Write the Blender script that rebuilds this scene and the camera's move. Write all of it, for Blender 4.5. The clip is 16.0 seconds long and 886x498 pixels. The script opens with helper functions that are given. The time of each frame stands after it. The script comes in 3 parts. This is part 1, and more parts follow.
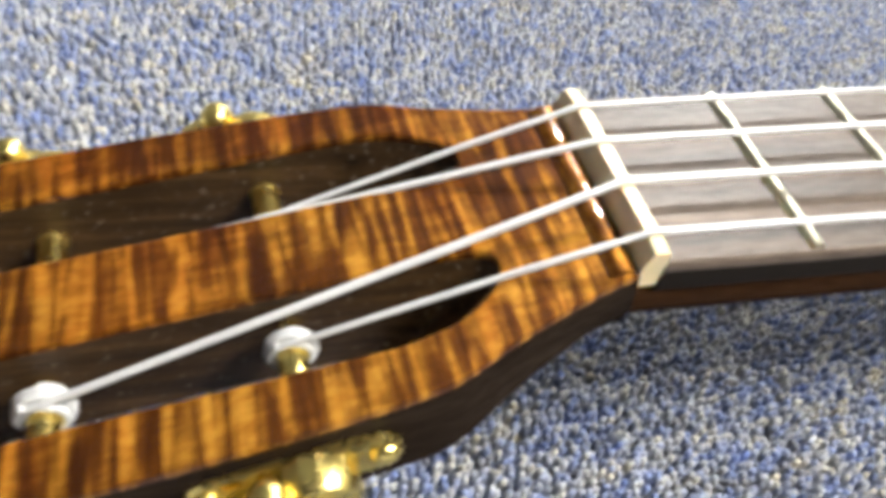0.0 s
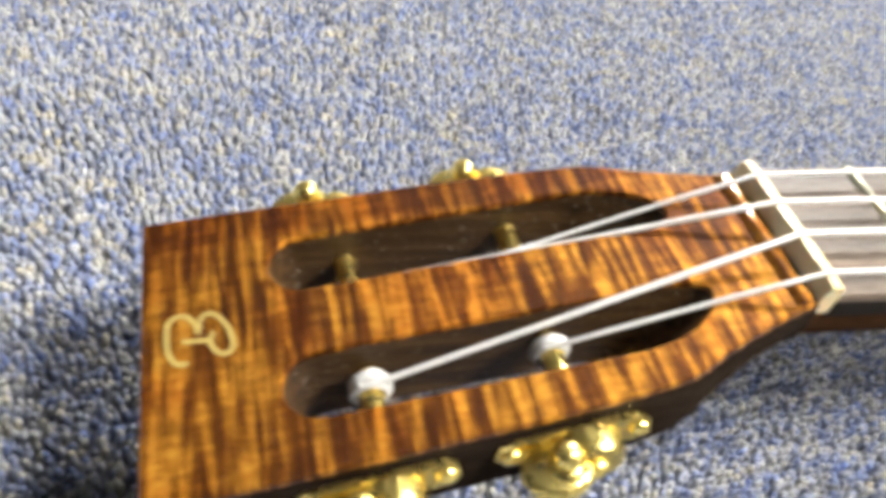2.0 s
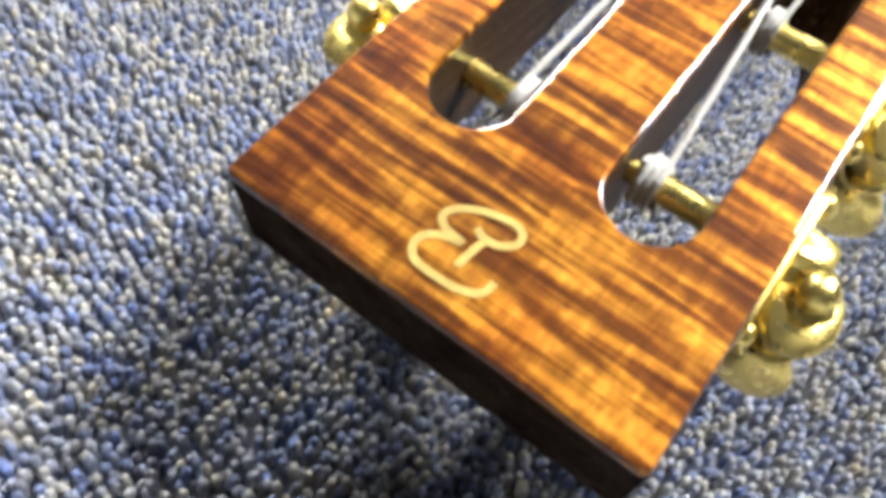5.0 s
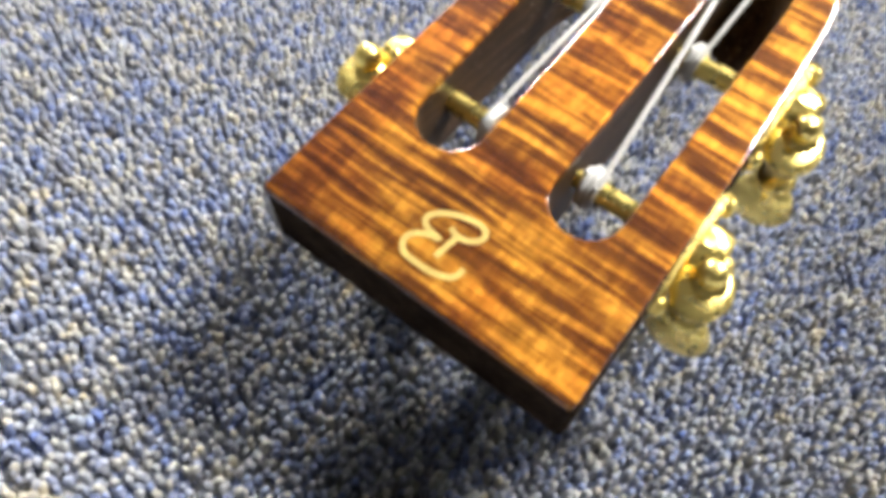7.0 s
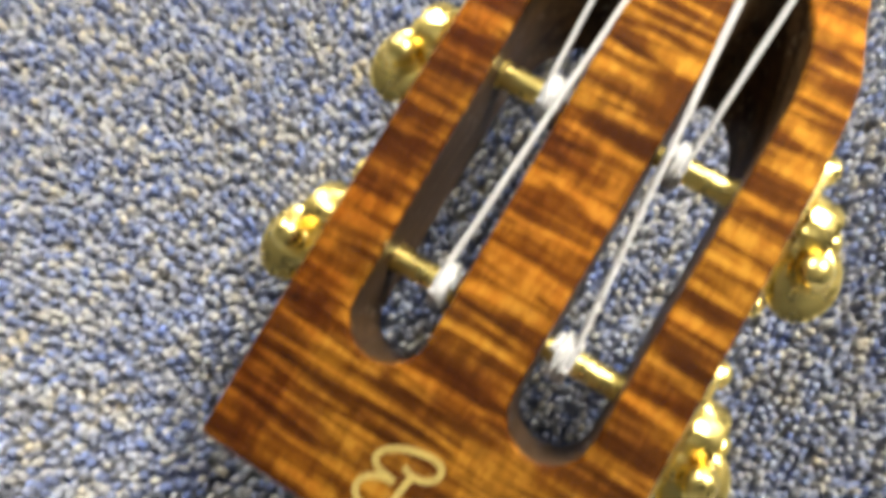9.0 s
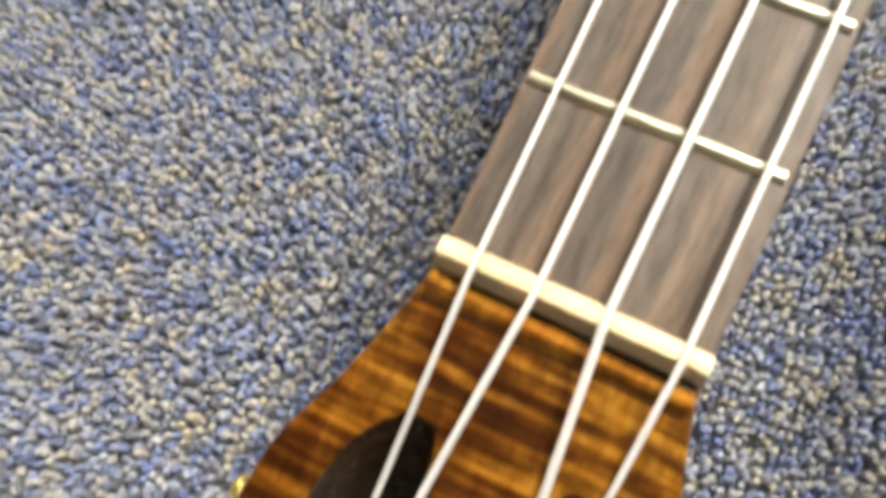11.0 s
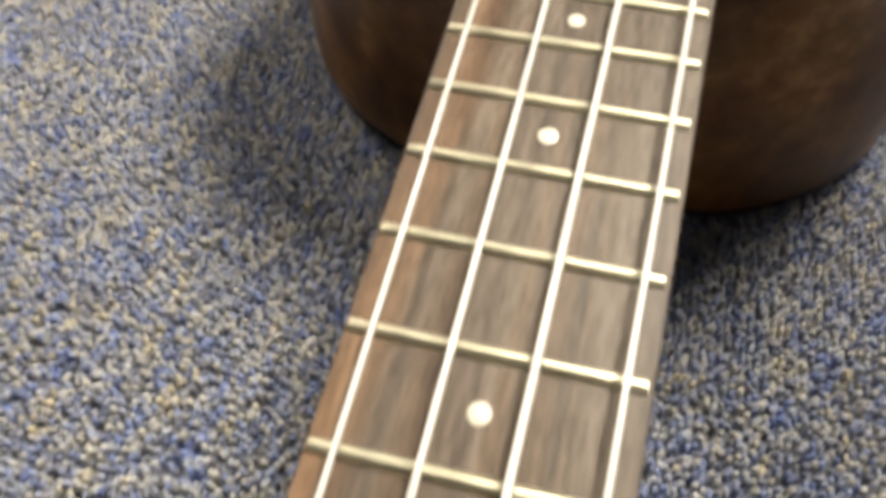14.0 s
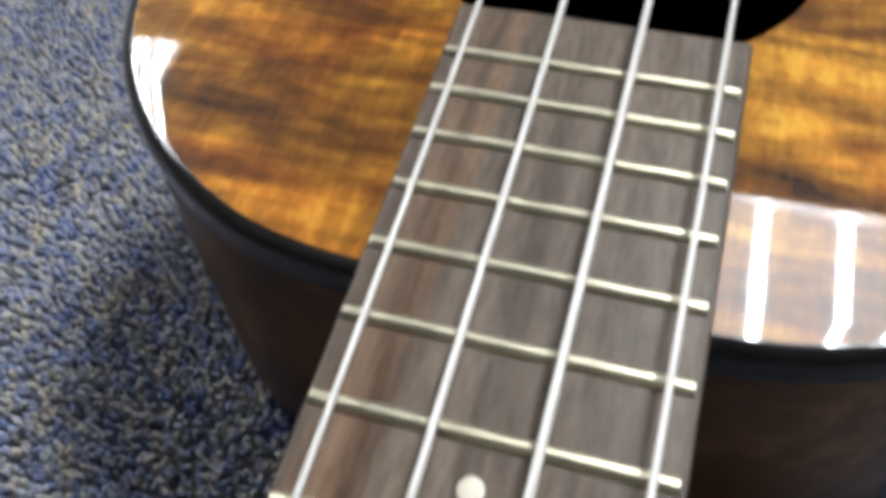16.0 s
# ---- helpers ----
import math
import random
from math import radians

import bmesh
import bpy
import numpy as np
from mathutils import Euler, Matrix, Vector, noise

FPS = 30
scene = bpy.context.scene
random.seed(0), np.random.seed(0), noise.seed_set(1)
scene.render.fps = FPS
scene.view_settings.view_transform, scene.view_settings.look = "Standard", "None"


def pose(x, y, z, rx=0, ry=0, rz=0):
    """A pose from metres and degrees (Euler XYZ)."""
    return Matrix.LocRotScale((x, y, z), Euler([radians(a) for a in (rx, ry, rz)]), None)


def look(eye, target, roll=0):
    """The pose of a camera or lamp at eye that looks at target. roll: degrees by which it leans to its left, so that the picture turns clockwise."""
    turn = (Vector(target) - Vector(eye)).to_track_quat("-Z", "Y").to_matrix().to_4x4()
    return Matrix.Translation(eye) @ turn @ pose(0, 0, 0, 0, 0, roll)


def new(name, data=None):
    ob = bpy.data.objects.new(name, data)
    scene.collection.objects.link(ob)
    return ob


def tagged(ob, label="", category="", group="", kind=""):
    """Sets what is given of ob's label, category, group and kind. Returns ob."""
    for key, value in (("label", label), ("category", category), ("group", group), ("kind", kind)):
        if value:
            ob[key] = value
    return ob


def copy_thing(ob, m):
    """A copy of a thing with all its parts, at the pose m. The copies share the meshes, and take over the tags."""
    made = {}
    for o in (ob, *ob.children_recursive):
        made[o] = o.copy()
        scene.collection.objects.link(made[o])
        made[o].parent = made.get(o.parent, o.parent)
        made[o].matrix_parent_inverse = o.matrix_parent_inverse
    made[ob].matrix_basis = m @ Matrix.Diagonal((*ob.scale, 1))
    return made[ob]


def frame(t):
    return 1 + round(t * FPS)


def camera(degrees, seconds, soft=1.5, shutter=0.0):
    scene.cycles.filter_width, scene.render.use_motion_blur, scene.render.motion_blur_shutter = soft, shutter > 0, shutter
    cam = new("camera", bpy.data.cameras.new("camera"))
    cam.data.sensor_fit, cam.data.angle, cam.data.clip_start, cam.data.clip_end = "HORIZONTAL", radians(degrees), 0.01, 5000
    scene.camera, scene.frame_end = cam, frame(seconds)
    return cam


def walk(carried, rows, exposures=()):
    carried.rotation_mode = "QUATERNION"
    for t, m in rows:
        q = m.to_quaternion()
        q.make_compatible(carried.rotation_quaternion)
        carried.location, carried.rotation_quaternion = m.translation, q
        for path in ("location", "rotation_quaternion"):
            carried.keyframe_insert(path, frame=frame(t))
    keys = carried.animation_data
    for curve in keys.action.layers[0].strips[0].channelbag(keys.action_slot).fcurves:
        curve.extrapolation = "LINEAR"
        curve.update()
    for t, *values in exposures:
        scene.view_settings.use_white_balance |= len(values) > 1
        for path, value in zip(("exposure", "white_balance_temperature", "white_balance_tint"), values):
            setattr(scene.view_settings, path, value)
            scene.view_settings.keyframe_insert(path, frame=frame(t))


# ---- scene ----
cam = camera(56.13, 16.0, soft=5.2, shutter=0.5)
PATH = [
    (0, (0.07145, -0.06711, 0.14805), (-0.04858, -0.00135, 0.00221), 18.761),
    (0.5, (0.08327, -0.07970, 0.15413), (-0.03918, -0.02021, 0.00760), 17.545),
    (1, (0.08908, -0.08617, 0.15635), (-0.03422, -0.02853, 0.00981), 16.565),
    (1.5, (0.09092, -0.09689, 0.16029), (-0.03245, -0.03450, 0.01577), 18.253),
    (2, (0.08614, -0.11744, 0.16417), (-0.04105, -0.05154, 0.02458), 20.013),
    (2.5, (0.07600, -0.14710, 0.14243), (-0.03894, -0.06931, -0.00157), 21.649),
    (3, (0.04228, -0.17685, 0.12507), (-0.03695, -0.07341, -0.02666), 20.852),
    (3.5, (0.01979, -0.17113, 0.11169), (-0.04064, -0.05749, -0.04138), 18.049),
    (4, (0.02174, -0.17305, 0.10642), (-0.03010, -0.05666, -0.04773), 18.704),
    (4.5, (0.02316, -0.17356, 0.11506), (-0.02604, -0.05500, -0.03831), 18.674),
    (5, (0.01986, -0.16822, 0.11837), (-0.02973, -0.05085, -0.03579), 17.740),
    (5.2, (0.02217, -0.16975, 0.11809), (-0.02731, -0.05356, -0.03699), 17.714),
    (7.3, (0.03224, -0.18142, 0.15159), (-0.02016, -0.07345, -0.00841), 14.375),
    (7.5, (0.02927, -0.17470, 0.15510), (-0.02076, -0.07225, -0.00921), 13.480),
    (8, (0.02141, -0.15819, 0.15947), (-0.02013, -0.07991, -0.01982), 9.176),
    (8.5, (0.01470, -0.13673, 0.16249), (-0.02120, -0.08018, -0.02596), 2.564),
    (9, (0.00672, -0.10729, 0.16701), (-0.02731, -0.06021, -0.02438), -3.967),
    (9.5, (0.00529, -0.08578, 0.16974), (-0.02995, -0.04121, -0.02203), -7.716),
    (10, (-0.00013, -0.06759, 0.17169), (-0.03133, -0.02380, -0.02095), -6.511),
    (10.2, (-0.00186, -0.05976, 0.17099), (-0.03244, -0.01583, -0.02171), -6.519),
    (12.3, (-0.00165, 0.01339, 0.16820), (-0.04147, 0.10110, -0.00694), -2.864),
    (12.5, (-0.00054, 0.02223, 0.16908), (-0.03868, 0.11399, -0.00448), -2.059),
    (13, (0.00181, 0.03736, 0.17157), (-0.03326, 0.13790, 0.00227), -0.282),
    (13.5, (0.00434, 0.06157, 0.17532), (-0.02668, 0.17132, 0.01104), 0.915),
    (14, (0.00388, 0.08638, 0.17550), (-0.02380, 0.20213, 0.01477), 1.176),
    (14.5, (0.00331, 0.10854, 0.17450), (-0.02518, 0.22781, 0.01650), 0.232),
    (15, (-0.00032, 0.12969, 0.17054), (-0.02668, 0.25063, 0.01345), 0.806),
    (15.5, (0.00294, 0.15172, 0.16992), (-0.02417, 0.27288, 0.01312), 0.639),
    (16, (0.00584, 0.17011, 0.17122), (-0.02972, 0.29045, 0.01548), -0.515),
]
LIGHTNESS = [(0, 1.01, 6200, 10), (0.5, 1.12, 6250, 10), (1.0, 0.86, 6300, 10), (1.5, 0.95, 6400, 10), (2, 1.18, 6400, 10), (2.5, 1.05, 6450, 10), (3, 0.85, 6450, 10), (3.5, 1.02, 6400, 10), (4, 1.40, 6250, 10), (5.2, 1.2, 6250, 10),
             (7.5, 1.17, 6450, 10), (8, 1.08, 6550, 10), (8.5, 1.03, 6650, 10), (9.5, 0.93, 6600, 10), (10.2, 0.92, 6650, 10), (12.3, 0.37, 7300, 10), (13, 0.47, 7350, 10), (14.5, 0.62, 7350, 10),
             (15, 0.52, 6850, 10), (15.5, 0.36, 6350, 10), (16, -0.05, 5950, 10)]
walk(cam, [(t, look(eye, target, roll)) for t, eye, target, roll in PATH], LIGHTNESS)

# ---- world and lights ----
world = bpy.data.worlds.new("world")
scene.world = world
world.use_nodes = True
world.node_tree.nodes["Background"].inputs[0].default_value = (0.8, 0.9, 1.0, 1)
world.node_tree.nodes["Background"].inputs[1].default_value = 0.02
TUBE_POWER = 340.0
CEILING = 2.6


# ---- materials ----
def material(name, rough=0.5, metal=0.0, coat=0.0, color=(0.5, 0.5, 0.5)):
    m = bpy.data.materials.new(name)
    m.use_nodes = True
    b = m.node_tree.nodes["Principled BSDF"]
    b.inputs["Base Color"].default_value = (*color, 1)
    b.inputs["Roughness"].default_value = rough
    b.inputs["Metallic"].default_value = metal
    b.inputs["Coat Weight"].default_value = coat
    b.inputs["Coat Roughness"].default_value = 0.03
    return m, m.node_tree.nodes, m.node_tree.links, b


def node(nodes, kind, **sets):
    n = nodes.new(kind)
    for key, value in sets.items():
        n.inputs[key.replace("_", " ")].default_value = value
    return n


def ramp(nodes, stops):
    n = nodes.new("ShaderNodeValToRGB")
    e = n.color_ramp.elements
    while len(e) < len(stops):
        e.new(0.5)
    for el, (p, c) in zip(e, stops):
        el.position = p
        el.color = (*c, 1)
    return n


def mapped(nodes, links, scale, turn=(0, 0, 0)):
    tc = nodes.new("ShaderNodeTexCoord")
    mp = node(nodes, "ShaderNodeMapping", Scale=scale, Rotation=turn)
    links.new(tc.outputs["Object"], mp.inputs["Vector"])
    return mp


def noise_tex(nodes, links, vec, scale, detail=3.0, rough=0.55, distort=0.0):
    n = node(nodes, "ShaderNodeTexNoise", Scale=scale, Detail=detail, Roughness=rough, Distortion=distort)
    links.new(vec.outputs[0], n.inputs["Vector"])
    return n


def mix(nodes, links, a, b, fac, how="MIX"):
    n = nodes.new("ShaderNodeMix")
    n.data_type = "RGBA"
    n.blend_type = how
    for sock, v in ((n.inputs[0], fac), (n.inputs[6], a), (n.inputs[7], b)):
        if isinstance(v, (int, float)):
            sock.default_value = v
        elif isinstance(v, tuple):
            sock.default_value = (*v, 1)
        else:
            links.new(v, sock)
    return n.outputs[2]


def bump(nodes, links, b, height, strength, distance):
    n = node(nodes, "ShaderNodeBump", Strength=strength, Distance=distance)
    links.new(height, n.inputs["Height"])
    links.new(n.outputs[0], b.inputs["Normal"])


def scaled(nodes, links, value, by, plus):
    n = nodes.new("ShaderNodeMath")
    n.operation = "MULTIPLY_ADD"
    n.inputs[1].default_value = by
    links.new(value, n.inputs[0])
    if isinstance(plus, (int, float)):
        n.inputs[2].default_value = plus
    else:
        links.new(plus, n.inputs[2])
    return n.outputs[0]


def koa(name, band, dark, mid, light, turn=0.0, rough=0.35, spread=0.10, stretch=0.10, patchy=0.35, patch_scale=34.0, coat=1.0, columns=0.35, column_scale=420.0, wave=0.25, flash=0.0, reddish=1.0, detail=2.5, heart=None):
    """Curly koa: bands across the grain, streaks along it, gloss lacquer."""
    m, nodes, links, b = material(name, rough=rough, coat=coat)
    b.inputs["Specular IOR Level"].default_value = 0.08
    across = mapped(nodes, links, (stretch, 1.0, 0.4), (0, 0, turn))
    curl = noise_tex(nodes, links, across, band, detail, 0.55, wave)
    along = mapped(nodes, links, (1.0, 0.16, 1.0), (0, 0, turn))
    grain = noise_tex(nodes, links, along, column_scale, 3.0, 0.6, 0.3)
    blot = mapped(nodes, links, (0.55, 1.0, 1.0), (0, 0, turn + 0.2))
    patch = noise_tex(nodes, links, blot, patch_scale, 4.0, 0.6, 0.3)
    fine = mapped(nodes, links, (1.0, 0.5, 1.0))
    speck = noise_tex(nodes, links, fine, 1100.0, 2.0, 0.6)
    total = scaled(nodes, links, patch.outputs[0], patchy, curl.outputs[0])
    total = scaled(nodes, links, grain.outputs[0], columns, total)
    mean = 0.5 * (1 + patchy + columns)
    c1 = ramp(nodes, [(0.0, dark), (0.36, mid), (0.68, light), (1.0, tuple(min(1, v * 1.7) for v in light))])
    span = node(nodes, "ShaderNodeMapRange", From_Min=mean - spread, From_Max=mean + spread)
    links.new(total, span.inputs[0])
    links.new(span.outputs[0], c1.inputs[0])
    g = ramp(nodes, [(0.3, (0.66, 0.60, 0.54)), (0.7, (1.0, 1.0, 1.0))])
    links.new(speck.outputs[0], g.inputs[0])
    thread = mapped(nodes, links, (1.0, 0.30, 1.0), (0, 0, turn))
    fleck = noise_tex(nodes, links, thread, column_scale * 1.5, 2.0, 0.5, 0.2)
    peak = node(nodes, "ShaderNodeMapRange", From_Min=mean + spread * 0.10, From_Max=mean + spread * 0.75)
    links.new(total, peak.inputs[0])
    gate = node(nodes, "ShaderNodeMapRange", From_Min=0.42, From_Max=0.62)
    links.new(fleck.outputs[0], gate.inputs[0])
    both = nodes.new("ShaderNodeMath")
    both.operation = "MULTIPLY"
    links.new(peak.outputs[0], both.inputs[0])
    links.new(gate.outputs[0], both.inputs[1])
    gold = mix(nodes, links, c1.outputs[0], tuple(min(1.0, v * f) for v, f in zip(light, (1.9, 2.2, 2.8))), both.outputs[0])
    hue = noise_tex(nodes, links, blot, patch_scale * 1.3, 3.0, 0.6, 0.5)
    warm = ramp(nodes, [(0.46, (1.0, 1.0, 1.0)), (0.62, (1.06, 0.78, 0.62))])
    links.new(hue.outputs[0], warm.inputs[0])
    gold = mix(nodes, links, gold, warm.outputs[0], reddish, "MULTIPLY")
    col = mix(nodes, links, gold, g.outputs[0], 0.6, "MULTIPLY")
    if heart is not None:
        # a board edge of darker, redder heartwood along the grain
        tc, sep, drift = nodes.new("ShaderNodeTexCoord"), nodes.new("ShaderNodeSeparateXYZ"), nodes.new("ShaderNodeMath")
        drift.operation = "MULTIPLY_ADD"
        drift.inputs[1].default_value = 0.004
        links.new(tc.outputs["Object"], sep.inputs[0])
        links.new(hue.outputs[0], drift.inputs[0])
        links.new(sep.outputs[0], drift.inputs[2])
        inside = node(nodes, "ShaderNodeMapRange", From_Min=heart + 0.0030, From_Max=heart + 0.0010)
        links.new(drift.outputs[0], inside.inputs[0])
        col = mix(nodes, links, col, mix(nodes, links, col, (0.70, 0.58, 0.48), 1.0, "MULTIPLY"), inside.outputs[0])
    links.new(col, b.inputs["Base Color"])
    if flash:
        b.inputs["Metallic"].default_value = flash
    return m


KOA_HEAD = koa("koa_headplate", 500.0, (0.046, 0.0122, 0.0012), (0.110, 0.0328, 0.0028), (0.288, 0.118, 0.0098), rough=0.5, spread=0.215, stretch=0.10, patchy=0.38, patch_scale=40.0, columns=0.28, column_scale=420.0, wave=0.35, flash=0.50, reddish=0.55, detail=1.7, heart=-0.0212)
KOA_TOP = koa("koa_soundboard", 160.0, (0.020, 0.0070, 0.0011), (0.101, 0.0378, 0.0035), (0.240, 0.109, 0.0085), reddish=0.75, turn=0.06, rough=0.5, spread=0.40, stretch=0.24, patchy=1.35, patch_scale=46.0, columns=0.50, column_scale=230.0, wave=0.45, flash=0.25)
KOA_SIDE = koa("koa_sides", 60.0, (0.026, 0.011, 0.0045), (0.080, 0.036, 0.012), (0.150, 0.073, 0.024), reddish=0.4, stretch=0.5, spread=0.30, coat=0.15, columns=0.3, column_scale=160.0)


def dark_wood(name, dark, light, rough, coat=0.0, scale=240.0, red=False, scuff=False):
    m, nodes, links, b = material(name, rough=rough, coat=coat)
    b.inputs["Specular IOR Level"].default_value = 0.2
    mp = mapped(nodes, links, (1.0, 0.05, 1.0))
    n = noise_tex(nodes, links, mp, scale, 5.0, 0.65, 0.3)
    c = ramp(nodes, [(0.34, dark), (0.66, light)])
    links.new(n.outputs[0], c.inputs[0])
    if red:
        side = mapped(nodes, links, (1.0, 0.02, 1.0))
        streak = noise_tex(nodes, links, side, 130.0, 2.0, 0.5)
        tint = ramp(nodes, [(0.46, (0.92, 0.98, 1.06)), (0.52, (1.0, 1.0, 1.0)), (0.68, (1.26, 1.02, 0.82))])
        links.new(streak.outputs[0], tint.inputs[0])
        stained = mix(nodes, links, c.outputs[0], tint.outputs[0], 1.0, "MULTIPLY")
    else:
        stained = c.outputs[0]
    mp2 = mapped(nodes, links, (1.0, 0.22, 1.0))
    n2 = noise_tex(nodes, links, mp2, 900.0, 3.0, 0.6)
    c2 = ramp(nodes, [(0.36, (0.62, 0.60, 0.58)), (0.6, (1, 1, 1))])
    links.new(n2.outputs[0], c2.inputs[0])
    col = mix(nodes, links, stained, c2.outputs[0], 0.8, "MULTIPLY")
    links.new(col, b.inputs["Base Color"])
    bump(nodes, links, b, n2.outputs[0], 0.25, 0.0003)
    if scuff:
        sp = noise_tex(nodes, links, mapped(nodes, links, (1, 1, 1)), 700.0, 3.0, 0.7)
        sc = ramp(nodes, [(0.61, (0.0, 0.0, 0.0)), (0.75, (1.0, 1.0, 1.0))])
        links.new(sp.outputs[0], sc.inputs[0])
        links.new(mix(nodes, links, col, (0.27, 0.22, 0.17), sc.outputs[0]), b.inputs["Base Color"])
    return m


ROSEWOOD = dark_wood("rosewood_board", (0.072, 0.052, 0.038), (0.155, 0.114, 0.083), 0.45, red=True)
NECK_WOOD = dark_wood("mahogany_neck", (0.040, 0.017, 0.007), (0.090, 0.040, 0.016), 0.5, 0.05, 120.0)
CORE_WOOD = dark_wood("headstock_core", (0.015, 0.010, 0.007), (0.036, 0.025, 0.017), 0.45, 0.03, 140.0)
for dull in (NECK_WOOD, CORE_WOOD):
    dull.node_tree.nodes["Principled BSDF"].inputs["Specular IOR Level"].default_value = 0.0
SLOT_WOOD = dark_wood("slot_walls", (0.018, 0.009, 0.003), (0.090, 0.048, 0.018), 0.5, 0.03, 420.0, scuff=True)


def plain(name, color, rough, metal=0.0, coat=0.0, grain=0.0, scale=400.0):
    m, nodes, links, b = material(name, rough, metal, coat, color)
    if grain:
        mp = mapped(nodes, links, (1, 1, 1))
        n = noise_tex(nodes, links, mp, scale, 3.0)
        c = ramp(nodes, [(0.3, tuple(v * (1 - grain) for v in color)), (0.7, tuple(min(1, v * (1 + grain)) for v in color))])
        links.new(n.outputs[0], c.inputs[0])
        links.new(c.outputs[0], b.inputs["Base Color"])
        r = node(nodes, "ShaderNodeMapRange", To_Min=max(0.03, rough * 0.6), To_Max=min(1.0, rough * 1.5))
        links.new(n.outputs[0], r.inputs[0])
        links.new(r.outputs[0], b.inputs["Roughness"])
    return m


GOLD = plain("polished_gold", (1.0, 0.75, 0.23), 0.27, 1.0, grain=0.08, scale=300.0)
GOLD_INLAY = plain("gold_inlay", (0.50, 0.37, 0.11), 0.38, 0.45, 0.6, 0.22, 500.0)
BONE = plain("bone", (0.82, 0.66, 0.38), 0.35, 0.0, 0.2, 0.08)
PEARL = plain("pearl_dot", (0.62, 0.58, 0.48), 0.30, 0.0, 0.5, 0.10, 900.0)
FRET_METAL = plain("nickel_silver", (0.60, 0.57, 0.43), 0.38, 1.0, grain=0.08, scale=700.0)
NYLON = plain("white_nylon", (0.60, 0.59, 0.565), 0.34, 0.0, 0.3)
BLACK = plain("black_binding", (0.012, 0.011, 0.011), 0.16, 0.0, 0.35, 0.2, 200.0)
EBONY = plain("black_side_strip", (0.016, 0.012, 0.009), 0.85, grain=0.2)
for low in (EBONY, BLACK):
    low.node_tree.nodes["Principled BSDF"].inputs["Specular IOR Level"].default_value = 0.08
NYLON.node_tree.nodes["Principled BSDF"].inputs["Subsurface Weight"].default_value = 0.2
BONE.node_tree.nodes["Principled BSDF"].inputs["Subsurface Weight"].default_value = 0.5
BONE.node_tree.nodes["Principled BSDF"].inputs["Subsurface Radius"].default_value = (0.0022, 0.0015, 0.0008)
NYLON.node_tree.nodes["Principled BSDF"].inputs["Subsurface Radius"].default_value = (0.0006, 0.0006, 0.0006)
WALL = plain("painted_wall", (0.16, 0.16, 0.155), 0.8, grain=0.04, scale=30.0)
TILE = plain("ceiling_tile", (0.28, 0.28, 0.275), 0.9, grain=0.06, scale=60.0)
STEEL = plain("white_steel", (0.8, 0.8, 0.8), 0.4)

CARPET_STOPS = [(0.0, (0.070, 0.075, 0.095)), (0.20, (0.145, 0.150, 0.180)), (0.32, (0.105, 0.145, 0.30)), (0.42, (0.205, 0.227, 0.325)),
                (0.56, (0.255, 0.262, 0.290)), (0.74, (0.310, 0.308, 0.308)), (0.88, (0.375, 0.358, 0.310)), (1.0, (0.44, 0.43, 0.41))]


def carpet_material(name, islands):
    m, nodes, links, b = material(name, 0.85)
    b.inputs["Sheen Weight"].default_value = 0.15
    mp = mapped(nodes, links, (1, 1, 1))
    if islands:
        g = nodes.new("ShaderNodeNewGeometry")
        pick = g.outputs["Random Per Island"]
    else:
        v = node(nodes, "ShaderNodeTexVoronoi", Scale=450.0)
        links.new(mp.outputs[0], v.inputs["Vector"])
        sep = nodes.new("ShaderNodeSeparateColor")
        links.new(v.outputs["Color"], sep.inputs[0])
        pick = sep.outputs[0]
        bump(nodes, links, b, v.outputs["Distance"], -0.8, 0.002)
    yarn = noise_tex(nodes, links, mp, 1500.0, 2.0, 0.6)
    blend = nodes.new("ShaderNodeMath")
    blend.operation = "MULTIPLY_ADD"
    blend.inputs[1].default_value = 0.46
    links.new(yarn.outputs[0], blend.inputs[0])
    less = nodes.new("ShaderNodeMath")
    less.operation = "MULTIPLY_ADD"
    less.inputs[1].default_value = 0.76
    less.inputs[2].default_value = -0.11
    links.new(pick, less.inputs[0])
    links.new(less.outputs[0], blend.inputs[2])
    c = ramp(nodes, CARPET_STOPS)
    links.new(blend.outputs[0], c.inputs[0])
    runs = mapped(nodes, links, (1.0, 0.35, 1.0))
    drift = noise_tex(nodes, links, runs, 190.0, 3.0, 0.6)
    tint = ramp(nodes, [(0.34, (0.78, 0.89, 1.16)), (0.46, (1.0, 1.0, 1.0)), (0.54, (1.0, 1.0, 1.0)), (0.66, (1.20, 1.08, 0.84))])
    links.new(drift.outputs[0], tint.inputs[0])
    col = mix(nodes, links, c.outputs[0], tint.outputs[0], 1.0, "MULTIPLY")
    fuzz = noise_tex(nodes, links, mp, 2600.0, 2.0, 0.7)
    f = ramp(nodes, [(0.3, (0.90, 0.90, 0.90)), (0.7, (1.24, 1.24, 1.24))])
    links.new(fuzz.outputs[0], f.inputs[0])
    col = mix(nodes, links, col, f.outputs[0], 0.8, "MULTIPLY")
    links.new(col, b.inputs["Base Color"])
    return m


CARPET_PILE = carpet_material("carpet_loops", True)
CARPET_FAR = carpet_material("carpet_weave", False)


